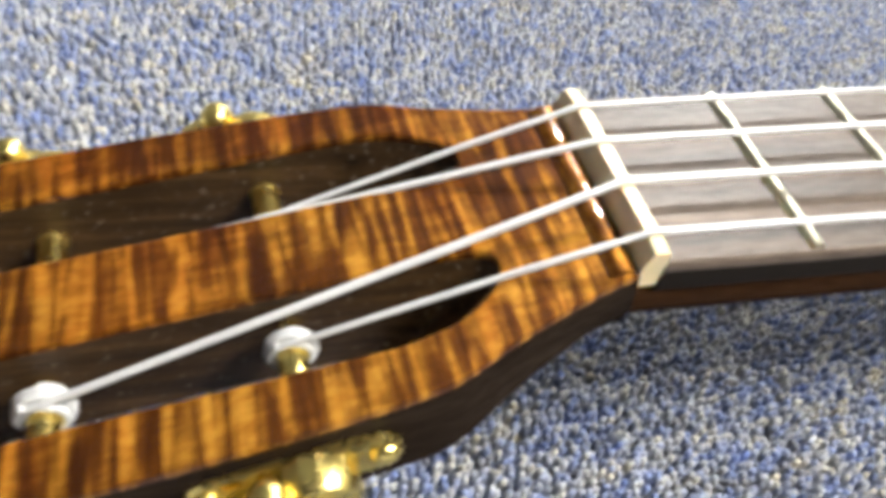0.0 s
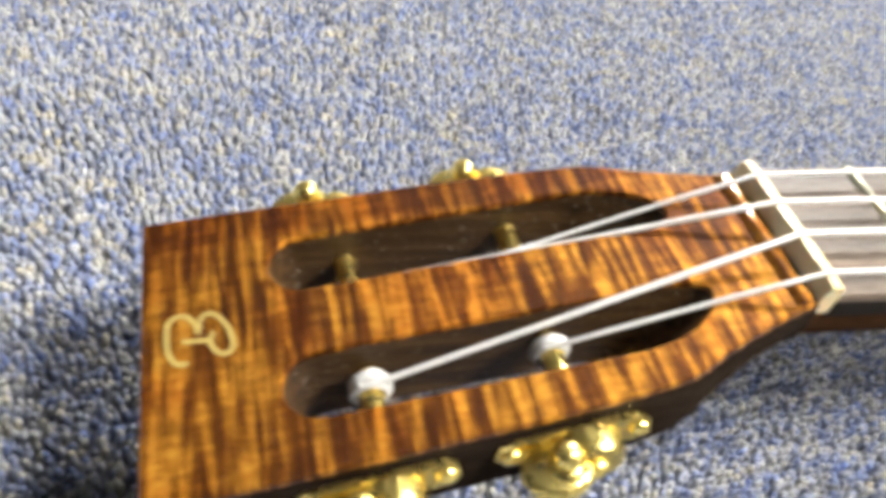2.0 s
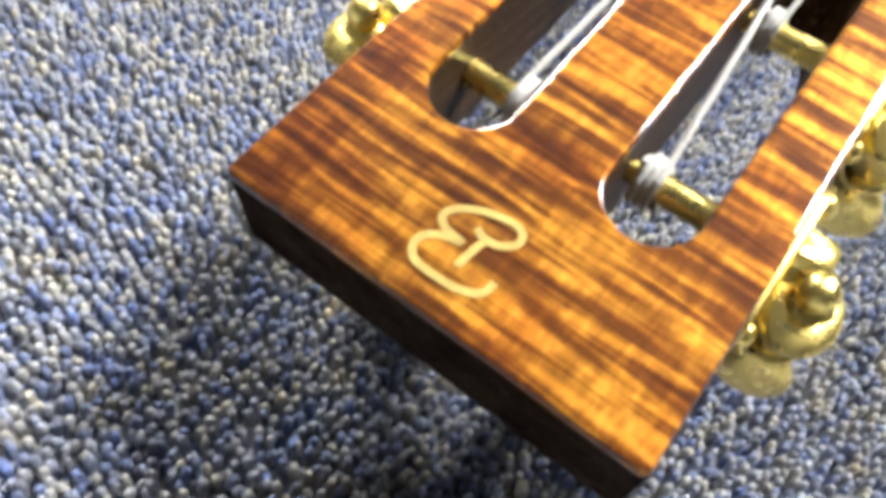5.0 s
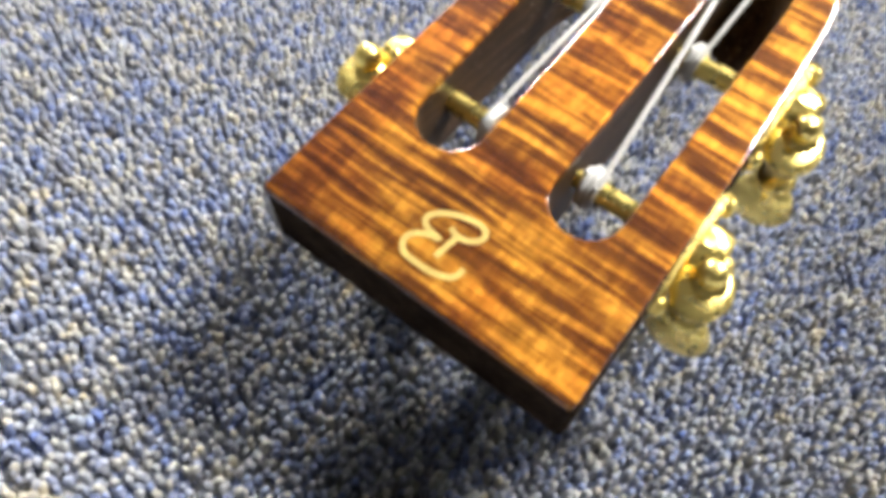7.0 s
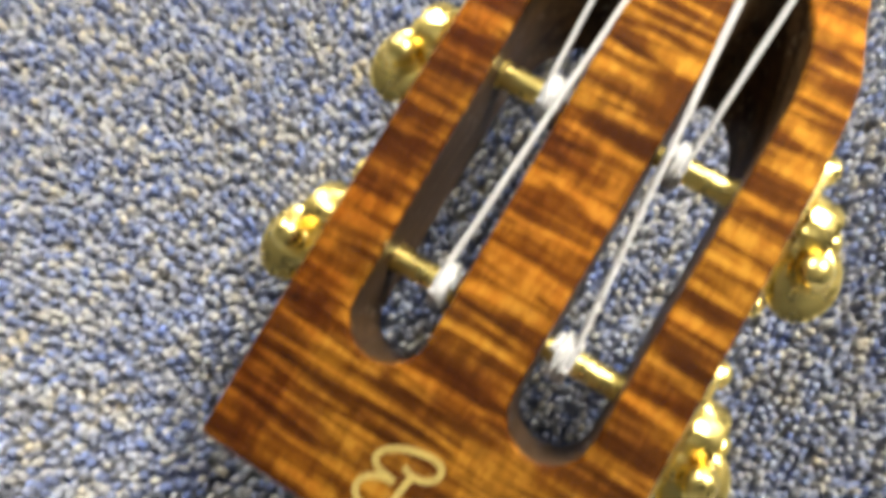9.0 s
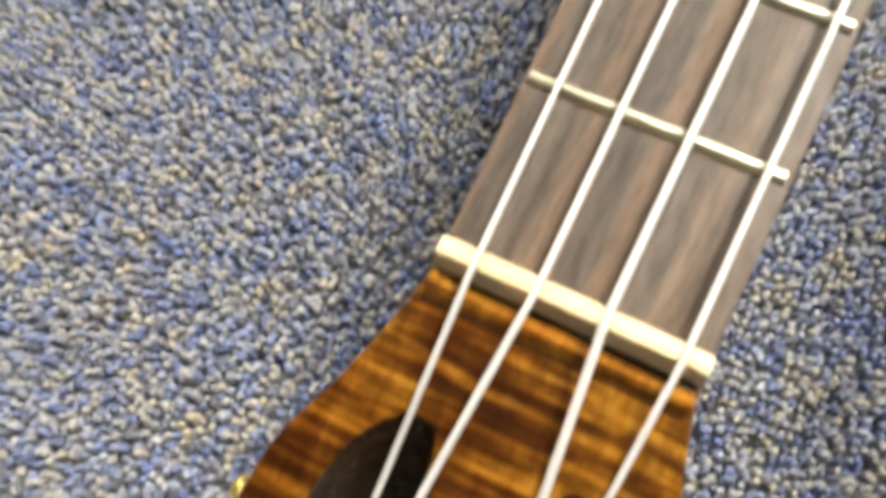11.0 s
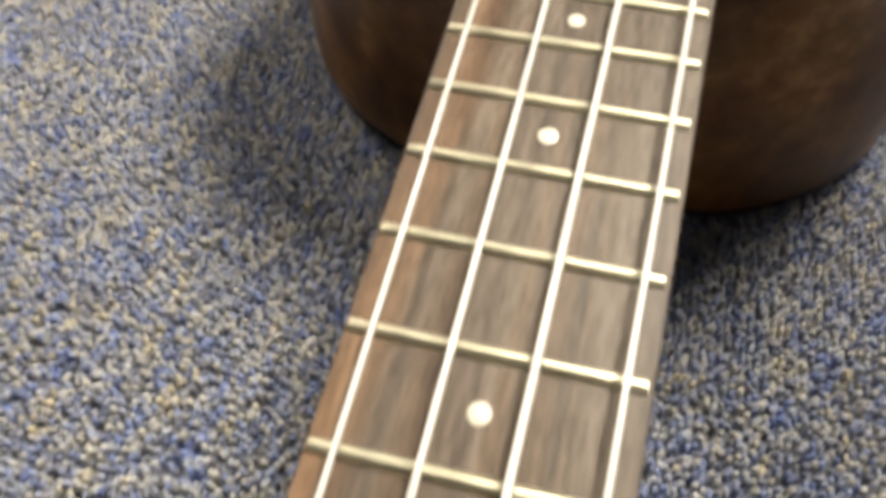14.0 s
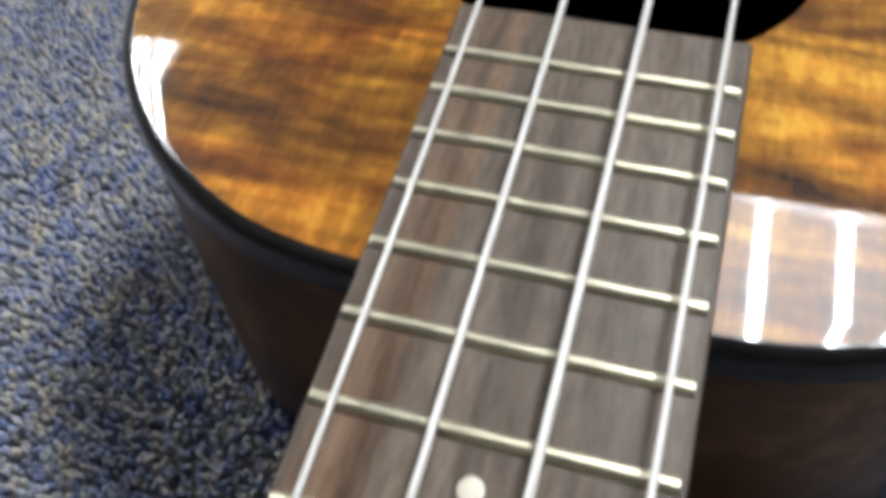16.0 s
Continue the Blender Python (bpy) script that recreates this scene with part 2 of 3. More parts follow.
def glow(name, color, strength):
    m = bpy.data.materials.new(name)
    m.use_nodes = True
    n = m.node_tree.nodes
    n.remove(n["Principled BSDF"])
    e = n.new("ShaderNodeEmission")
    e.inputs[0].default_value = (*color, 1)
    e.inputs[1].default_value = strength
    m.node_tree.links.new(e.outputs[0], n["Material Output"].inputs[0])
    return m


TUBE = glow("lit_tube", (1.0, 0.97, 0.90), TUBE_POWER)


# ---- mesh helpers ----
def part(name, bm, mat, parent=None, label="", smooth=35.0, matrix=None):
    """Links a bmesh as one mesh object, under a thing or a part."""
    if matrix is not None:
        bm.transform(matrix)
    bmesh.ops.recalc_face_normals(bm, faces=bm.faces[:])
    me = bpy.data.meshes.new(name)
    bm.to_mesh(me)
    bm.free()
    me.materials.append(mat)
    if smooth:
        me.polygons.foreach_set("use_smooth", [True] * len(me.polygons))
        me.set_sharp_from_angle(angle=radians(smooth))
    ob = new(name, me)
    if parent is not None:
        ob.parent = parent
    if label:
        ob["label"] = label
    return ob


def loft(bm, rings, cap_start=True, cap_end=True, closed=True):
    """Quads between rings of equal length."""
    vs = [[bm.verts.new(p) for p in r] for r in rings]
    n = len(vs[0])
    for a, b in zip(vs, vs[1:]):
        for i in range(n if closed else n - 1):
            j = (i + 1) % n
            bm.faces.new((a[i], a[j], b[j], b[i]))
    if cap_start:
        bm.faces.new(vs[0][::-1])
    if cap_end:
        bm.faces.new(vs[-1])
    return vs


def frame_at(axis):
    a = Vector(axis).normalized()
    h = Vector((0, 0, 1)) if abs(a.z) < 0.9 else Vector((1, 0, 0))
    u = a.cross(h).normalized()
    return a, u, a.cross(u)


def turned(bm, centre, axis, profile, sides=24):
    """A lathe: profile rows of (along the axis, radius)."""
    a, u, v = frame_at(axis)
    c = Vector(centre)
    rings = [[c + a * h + (u * math.cos(k * math.tau / sides) + v * math.sin(k * math.tau / sides)) * max(r, 1e-5) for k in range(sides)] for h, r in profile]
    return loft(bm, rings)


def dome(height, radius, base=0.0, steps=5):
    return [(base + height * math.sin(i * math.pi / 2 / steps), radius * math.cos(i * math.pi / 2 / steps)) for i in range(steps + 1)]


def tube(bm, points, radius, sides=10):
    """A round strand along a line of points."""
    pts = [Vector(p) for p in points]
    ways = [(pts[min(i + 1, len(pts) - 1)] - pts[max(i - 1, 0)]).normalized() for i in range(len(pts))]
    _, u, _ = frame_at(ways[0])
    rings = []
    for p, w in zip(pts, ways):
        u = (u - w * u.dot(w)).normalized()
        v = w.cross(u)
        rings.append([p + (u * math.cos(k * math.tau / sides) + v * math.sin(k * math.tau / sides)) * radius for k in range(sides)])
    return loft(bm, rings)


def spline(points, steps, closed=True):
    """A smooth line through the points."""
    pts = [Vector((*p, 0.0)) if len(p) == 2 else Vector(p) for p in points]
    n = len(pts)
    out = []
    for i in range(n if closed else n - 1):
        p0, p1, p2, p3 = (pts[(i + k) % n] if closed else pts[max(0, min(n - 1, i + k))] for k in (-1, 0, 1, 2))
        for s in range(steps):
            t = s / steps
            out.append(0.5 * (2 * p1 + (p2 - p0) * t + (2 * p0 - 5 * p1 + 4 * p2 - p3) * t * t + (3 * p1 - p0 - 3 * p2 + p3) * t ** 3))
    if not closed:
        out.append(pts[-1])
    return out


def inset(loop, d):
    """The loop moved inwards by d, in its plane."""
    n = len(loop)
    area = sum(loop[i].x * loop[(i + 1) % n].y - loop[(i + 1) % n].x * loop[i].y for i in range(n))
    s = 1 if area > 0 else -1
    out = []
    for i, p in enumerate(loop):
        e1, e2 = p - loop[i - 1], loop[(i + 1) % n] - p
        w = (e1.normalized() + e2.normalized())
        w = w.normalized() if w.length > 1e-9 else e2.normalized()
        k = max(0.5, abs(w.dot(e2.normalized()))) if e2.length > 1e-9 else 1
        out.append(Vector((p.x - s * w.y * d / k, p.y + s * w.x * d / k, p.z)))
    return out


def lift(loop, z):
    return [Vector((p.x, p.y, z)) for p in loop]


def fill(bm, loops):
    """A flat face bounded by one loop and pierced by the others."""
    edges = []
    for vs in loops:
        for i in range(len(vs)):
            a, b = vs[i - 1], vs[i]
            edges.append(bm.edges.get((a, b)) or bm.edges.new((a, b)))
    bmesh.ops.triangle_fill(bm, use_beauty=True, use_dissolve=False, edges=edges)


def box(bm, lo, hi, bevel=0.0):
    made = bmesh.ops.create_cube(bm, size=1.0)["verts"]
    for v in made:
        v.co = Vector([lo[k] + (v.co[k] + 0.5) * (hi[k] - lo[k]) for k in range(3)])
    if bevel:
        es = {e for v in made for e in v.link_edges}
        bmesh.ops.bevel(bm, geom=list(es), offset=bevel, segments=2, affect="EDGES", profile=0.5)


# ---- room ----
X0, X1, Y0, Y1 = -4.2, 5.4, -3.6, 6.4
PILE = (-0.30, 0.155, -0.235, 0.515)


def room():
    bm = bmesh.new()
    box(bm, (X0 - 0.1, Y0 - 0.1, -0.2), (X1 + 0.1, Y1 + 0.1, -0.0033))
    tagged(part("floor", bm, CARPET_FAR, smooth=0), "blue and grey flecked loop-pile carpet floor", "carpet", kind="structure")
    for name, lo, hi in (("wall_west", (X0 - 0.1, Y0, 0), (X0, Y1, CEILING)), ("wall_east", (X1, Y0, 0), (X1 + 0.1, Y1, CEILING)),
                         ("wall_south", (X0 - 0.1, Y0 - 0.1, 0), (X1 + 0.1, Y0, CEILING)), ("wall_north", (X0 - 0.1, Y1, 0), (X1 + 0.1, Y1 + 0.1, CEILING))):
        bm = bmesh.new()
        box(bm, lo, hi)
        tagged(part(name, bm, WALL, smooth=0), "plain dark painted wall", "wall", kind="structure")
    bm = bmesh.new()
    box(bm, (X0 - 0.1, Y0 - 0.1, CEILING), (X1 + 0.1, Y1 + 0.1, CEILING + 0.1))
    tagged(part("ceiling", bm, TILE, smooth=0), "plain grey ceiling", "ceiling", kind="structure")


def carpet_pile():
    """Thousands of small yarn loops in rows."""
    rng = np.random.default_rng(7)
    row, step = 0.00184, 0.00208
    xs, ys = np.arange(PILE[0], PILE[1], row), np.arange(PILE[2], PILE[3], step)
    gx, gy = np.meshgrid(xs, ys, indexing="ij")
    gy = gy + rng.uniform(0, step, len(xs))[:, None]
    gx = gx + 0.00030 * np.sin(gy * 2300.0 + rng.uniform(0, 6.3, len(xs))[:, None])
    n = gx.size
    px = gx.ravel() + rng.normal(0, 0.00020, n)
    py = gy.ravel() + rng.normal(0, 0.00035, n)
    wide, long, tall = rng.uniform(0.00072, 0.00094, n), rng.uniform(0.00088, 0.00118, n), rng.uniform(0.0032, 0.0046, n)
    ang = rng.normal(0.0, 0.6, n)
    lean = rng.normal(0, 0.00035, (n, 2))
    k = 5
    a = np.arange(k) * 2 * np.pi / k
    rings = [(0.82, 0.0, 0.0), (1.02, 0.64, 0.6), (0.70, 0.92, 0.9)]
    m = len(rings)
    verts = np.zeros((n, m * k + 1, 3))
    for r, (size, up, sway) in enumerate(rings):
        u = np.cos(a)[None] * wide[:, None] * size
        v = np.sin(a)[None] * long[:, None] * size
        verts[:, r * k:(r + 1) * k, 0] = px[:, None] + u * np.cos(ang)[:, None] - v * np.sin(ang)[:, None] + lean[:, :1] * sway
        verts[:, r * k:(r + 1) * k, 1] = py[:, None] + u * np.sin(ang)[:, None] + v * np.cos(ang)[:, None] + lean[:, 1:] * sway
        verts[:, r * k:(r + 1) * k, 2] = -0.0034 + tall[:, None] * up
    verts[:, m * k] = np.stack([px + lean[:, 0], py + lean[:, 1], -0.0034 + tall], 1)
    i = np.arange(k)
    j = (i + 1) % k
    sides = [t + r * k for r in range(m - 1) for t in (np.stack([i, j, j + k], 1), np.stack([i, j + k, i + k], 1))]
    tris = np.concatenate(sides + [np.stack([i + (m - 1) * k, j + (m - 1) * k, np.full(k, m * k)], 1)])
    faces = (tris[None] + (np.arange(n) * (m * k + 1))[:, None, None]).reshape(-1, 3)
    me = bpy.data.meshes.new("carpet_pile")
    me.vertices.add(n * (m * k + 1))
    me.vertices.foreach_set("co", verts.ravel())
    me.loops.add(faces.size)
    me.loops.foreach_set("vertex_index", faces.ravel().astype(np.int32))
    me.polygons.add(len(faces))
    me.polygons.foreach_set("loop_start", np.arange(0, faces.size, 3, dtype=np.int32))
    me.polygons.foreach_set("use_smooth", np.ones(len(faces), dtype=bool))
    me.update()
    me.validate()
    me.materials.append(CARPET_PILE)
    tagged(new("carpet_pile", me), "blue, grey and beige flecked looped carpet yarn", "carpet", kind="stuff")


def ceiling_light(x, y):
    """A boxed fluorescent fitting with three tubes."""
    root = new("ceiling_light")
    root.location = (x, y, CEILING)
    bm = bmesh.new()
    w, l = 0.42, 0.61
    for lo, hi in (((-w - 0.02, -l, -0.07), (-w, l, 0)), ((w, -l, -0.07), (w + 0.02, l, 0)),
                   ((-w, -l, -0.07), (w, -l + 0.02, 0)), ((-w, l - 0.02, -0.07), (w, l, 0))):
        box(bm, lo, hi)
    part("frame", bm, STEEL, root, smooth=0)
    bm = bmesh.new()
    box(bm, (-w, -l + 0.02, -0.012), (w, l - 0.02, -0.008))
    part("reflector", bm, REFLECTOR, root, smooth=0)
    for k in (-0.20, 0.09, 0.32):
        bm = bmesh.new()
        turned(bm, (k, -l + 0.04, -0.03), (0, 1, 0), [(0, 0.017), (2 * l - 0.08, 0.017)], 12)
        part("tube", bm, TUBE, root, "lit white fluorescent tube")
    return tagged(root, "boxed white fluorescent ceiling light with three lit tubes", "ceiling light", "ceiling lights")


REFLECTOR = glow("lit_reflector", (1.0, 0.97, 0.92), 9.0)
room()
carpet_pile()
first_light = ceiling_light(0.64, 1.68)
copy_thing(first_light, Matrix.Translation((-2.64, 2.06, CEILING)))

# ---- ukulele: numbers in metres along the string line, from the nut ----
SCALE = 0.432
BOARD = 0.0775         # the fingerboard's crown over the origin
TOP = 0.072            # the soundboard
CARPET = (0.00399, -0.02883, -0.05006)   # the floor as the instrument lies on it: z = a + b x + c y
TILT = Vector((-CARPET[1], -CARPET[2], 1)).normalized()
AHEAD = (Vector((0, 1, 0)) - TILT * TILT.y).normalized()
ASIDE = AHEAD.cross(TILT)
LIE = Matrix((ASIDE, AHEAD, TILT)).to_4x4() @ Matrix.Translation((0, 0, -CARPET[0]))
HEAD_ANGLE = math.atan(0.208)
HEAD = Matrix.Translation((0, 0, BOARD - 0.0005)) @ Matrix.Rotation(HEAD_ANGLE, 4, "X")

ukulele = new("ukulele")
ukulele.matrix_world = LIE
tagged(ukulele, "glossy brown koa ukulele with slotted headstock lying on carpet", "ukulele")


def fret_y(n):
    return SCALE * (1 - 2 ** (-n / 12))


def half_width(y):
    return 0.01722 + 0.02377 * y


def middle(y):
    return 0.00003 + 0.00315 * y


def crown(x, y=0.0):
    return BOARD - x * x / 6.0


def body_outline(grow=0.0):
    half = [(0.0, 0.2375), (0.018, 0.2375), (0.034, 0.2388), (0.046, 0.2420), (0.0575, 0.2483), (0.0685, 0.2572), (0.079, 0.2700), (0.0865, 0.2855),
            (0.0905, 0.304), (0.0895, 0.324), (0.083, 0.346), (0.076, 0.366), (0.0735, 0.384), (0.079, 0.405), (0.093, 0.428), (0.107, 0.452),
            (0.1135, 0.478), (0.110, 0.505), (0.096, 0.526), (0.070, 0.540), (0.035, 0.547)]
    pts = half + [(0.0, 0.549)] + [(-x, y) for x, y in half[:0:-1]]
    loop = spline(pts, 5)
    return inset(loop, -grow) if grow else loop


def floor_z(p, lift_by=0.0):
    return CARPET[0] + CARPET[1] * p.x + CARPET[2] * p.y + lift_by


def ukulele_body():
    loop = body_outline()
    hole_c, hole_r = Vector((0, 0.3255, 0)), 0.0365
    n = len(loop)
    # soundboard with its hole
    bm = bmesh.new()
    rim = inset(loop, 0.0022)
    angs = [math.atan2(p.y - hole_c.y, p.x - hole_c.x) for p in rim]
    ring = [hole_c + Vector((math.cos(a), math.sin(a), 0)) * hole_r for a in angs]
    rows = [lift(rim, TOP - 0.0024), lift(rim, TOP - 0.00014), lift(inset(loop, 0.0036), TOP - 0.00003), lift(inset(loop, 0.0055), TOP)]
    for f in (0.25, 0.5, 0.75):
        rows.append([Vector((p.x + (q.x - p.x) * f, p.y + (q.y - p.y) * f, TOP)) for p, q in zip(rim, ring)])
    rows += [lift(ring, TOP), lift(ring, TOP - 0.0024), lift(rim, TOP - 0.0024)]
    loft(bm, rows, False, False)
    bmesh.ops.remove_doubles(bm, verts=bm.verts[:], dist=1e-6)
    part("soundboard", bm, KOA_TOP, ukulele, "golden brown figured koa top with round sound hole")
    # black rounded binding
    bm = bmesh.new()
    rows = [lift(inset(loop, 0.0022), TOP - 0.00014)]
    r = 0.0024
    for k in range(7):
        a = k * math.pi / 12
        rows.append(lift(inset(loop, r - r * math.sin(a) - 0.0004), TOP - 0.00014 - r + r * math.cos(a)))
    rows += [lift(inset(loop, -0.0004), TOP - 0.0062), lift(inset(loop, 0.0002), TOP - 0.0066), lift(inset(loop, 0.0022), TOP - 0.0066), rows[0]]
    loft(bm, rows, False, False)
    bmesh.ops.remove_doubles(bm, verts=bm.verts[:], dist=1e-6)
    part("binding", bm, BLACK, ukulele, "rounded glossy black edge binding", smooth=50)
    # sides down to the back
    bm = bmesh.new()
    low = inset(loop, -0.0006)
    inner = inset(loop, 0.0022)
    rows = [lift(loop, TOP - 0.0066), [Vector((p.x, p.y, TOP - 0.03)) for p in inset(loop, -0.0004)],
            [Vector((p.x, p.y, floor_z(p, 0.0052))) for p in low], [Vector((p.x, p.y, floor_z(p, 0.0052))) for p in inner], lift(inner, TOP - 0.0066)]
    rows.append(rows[0])
    loft(bm, rows, False, False)
    bmesh.ops.remove_doubles(bm, verts=bm.verts[:], dist=1e-6)
    part("side", bm, KOA_SIDE, ukulele, "dark brown glossy koa side")
    # back with a rounded black rim
    bm = bmesh.new()
    rows = [[Vector((p.x, p.y, floor_z(p, 0.0052))) for p in low]]
    for k in range(1, 6):
        a = k * math.pi / 10
        rows.append([Vector((p.x, p.y, floor_z(p, 0.0002 + 0.005 * (1 - math.sin(a))))) for p in inset(low, 0.004 * (1 - math.cos(a)))])
    loft(bm, rows, True, True)
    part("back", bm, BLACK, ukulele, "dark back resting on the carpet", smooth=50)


def ukulele_neck():
    # fingerboard: crowned top, square sides
    bm = bmesh.new()
    ys = [0.0, 0.05, 0.10, 0.15, 0.20, 0.25, 0.2915]
    rings = []
    for y in ys:
        w, m = half_width(y), middle(y)
        top = [Vector((m + x * w, y, crown(x * w))) for x in (-0.985, -0.8, -0.6, -0.4, -0.2, 0, 0.2, 0.4, 0.6, 0.8, 0.985)]
        rings.append([Vector((m - w, y, TOP + 0.0002)), Vector((m - w, y, crown(w) - 0.0005))] + top + [Vector((m + w, y, crown(w) - 0.0005)), Vector((m + w, y, TOP + 0.0002))])
    loft(bm, rings)
    board = part("fingerboard", bm, ROSEWOOD, ukulele, "brown rosewood fingerboard with pearl dots", smooth=30)
    for sign in (-1, 1):
        bm = bmesh.new()
        rings = []
        for y in ys:
            w, m = half_width(y), middle(y)
            rings.append([Vector((m + sign * x, y, z)) for x, z in ((w - 0.0003, TOP + 0.0004), (w + 0.00012, TOP + 0.0004), (w + 0.00012, crown(w) - 0.0014), (w - 0.0003, crown(w) - 0.0012))])
        loft(bm, rings)
        part("board_edge", bm, EBONY, board, "black side strip of the fingerboard", smooth=0)
    for n in range(1, 19):
        y, bm, rings = fret_y(n), bmesh.new(), []
        w, m = half_width(y) - 0.0008, middle(y) - 0.0002
        for k in range(13):
            x = m + (-1 + k / 6) * w
            end = 0.85 if k in (0, 12) else 1.0
            z = crown(x)
            prof = [(-0.00105, -0.0006), (-0.00105, 0.0001), (-0.0008, 0.0006 * end), (-0.0003, 0.00095 * end), (0.0003, 0.00095 * end), (0.0008, 0.0006 * end), (0.00105, 0.0001), (0.00105, -0.0006)]
            rings.append([Vector((x, y + dy, z + dz)) for dy, dz in prof])
        loft(bm, rings)
        part("fret", bm, FRET_METAL, board, smooth=60)
    for n in (5, 7, 10, 12):
        bm = bmesh.new()
        turned(bm, (0.0003, (fret_y(n) + fret_y(n - 1)) / 2 + 0.0002, BOARD - 0.0015), (0, 0, 1), [(0, 0.00155), (0.00158, 0.00155), (0.00163, 0.0013)], 28)
        part("position_dot", bm, PEARL, board, "round white pearl dot")
    # neck and heel
    bm = bmesh.new()
    rings = []
    for y, depth, slim in ((-0.006, 0.0125, 1.0), (0.004, 0.0128, 1.0), (0.05, 0.0135, 1.0), (0.12, 0.0150, 1.0), (0.175, 0.0168, 1.0), (0.203, 0.021, 0.97), (0.222, 0.034, 0.86), (0.232, 0.050, 0.72), (0.2372, 0.061, 0.62)):
        w, m = half_width(max(y, 0)) - 0.0003, middle(max(y, 0))
        ring = []
        for k in range(17):
            a = math.pi * k / 16
            c, s = math.cos(a), math.sin(a)
            sx = math.copysign(abs(c) ** 0.75, c)
            sz = s ** 0.8
            ring.append(Vector((m - w * sx * (1 - (1 - slim) * sz), y, TOP - depth * sz)))
        rings.append(ring)
    loft(bm, rings)
    part("neck", bm, NECK_WOOD, ukulele, "dark brown rounded neck", smooth=50)
    # nut: high at the board, sloping back towards the headstock
    bm = bmesh.new()
    w = half_width(0) - 0.0001
    rings = []
    for k in range(13):
        x = (-1 + k / 6) * w
        z, drop = crown(x) + 0.0027, 0.0004 if k in (0, 12) else 0.0
        rings.append([Vector((middle(0) + x, yy, zz)) for yy, zz in ((-0.0035, BOARD - 0.0042), (-0.0035, BOARD - 0.0004), (-0.0033, BOARD + 0.0004), (-0.0028, z - 0.0006 - drop), (-0.0024, z - 0.0001 - drop), (-0.0012, z - drop),
                                                                 (-0.0005, z - 0.0001 - drop), (-0.0001, z - 0.0006 - drop), (-0.0001, BOARD - 0.0042))])
    loft(bm, rings)
    part("nut", bm, BONE, ukulele, "cream bone nut", smooth=40)


# headstock outline and slots, in its own plane: x across, y along towards the nut
def head_outline():
    side = [(0.0173, -0.0036), (0.0184, -0.0085), (0.0206, -0.0160), (0.0233, -0.0235), (0.0257, -0.0290), (0.0269, -0.0335), (0.0277, -0.042), (0.0285, -0.056), (0.0291, -0.076), (0.0297, -0.098), (0.0300, -0.1176)]
    right = spline(side, 4, closed=False)
    corner = [Vector((0.0300 - 0.0011 * (1 - math.cos(a)), -0.1187 - 0.0012 * math.sin(a), 0)) for a in (0.3, 0.65, 1.0, 1.3, 1.5)]
    end = [Vector((x, -0.1199, 0)) for x in (0.020, 0.010, 0.0)]
    half = right + corner + end
    return half + [Vector((-p.x, p.y, 0)) for p in half[-2::-1]]


def slot_outline(sign, back=False):
    top = -0.0375 if back else -0.0211
    c, r = (0.01345, -0.0908), 0.00625
    pts = [Vector((c[0] - r * math.cos(math.pi * k / 12), c[1] - r * math.sin(math.pi * k / 12), 0)) for k in range(13)]
    arch = spline([(0.0194, top - 0.0160), (0.0188, top - 0.0115), (0.0174, top - 0.0067), (0.0152, top - 0.0030), (0.0125, top - 0.0006), (0.0097, top), (0.0080, top - 0.0018), (0.0073, top - 0.0060), (0.0072, top - 0.0110)], 3, closed=False)
    pts = pts + arch
    return [Vector((p.x * sign, p.y, 0)) for p in pts]


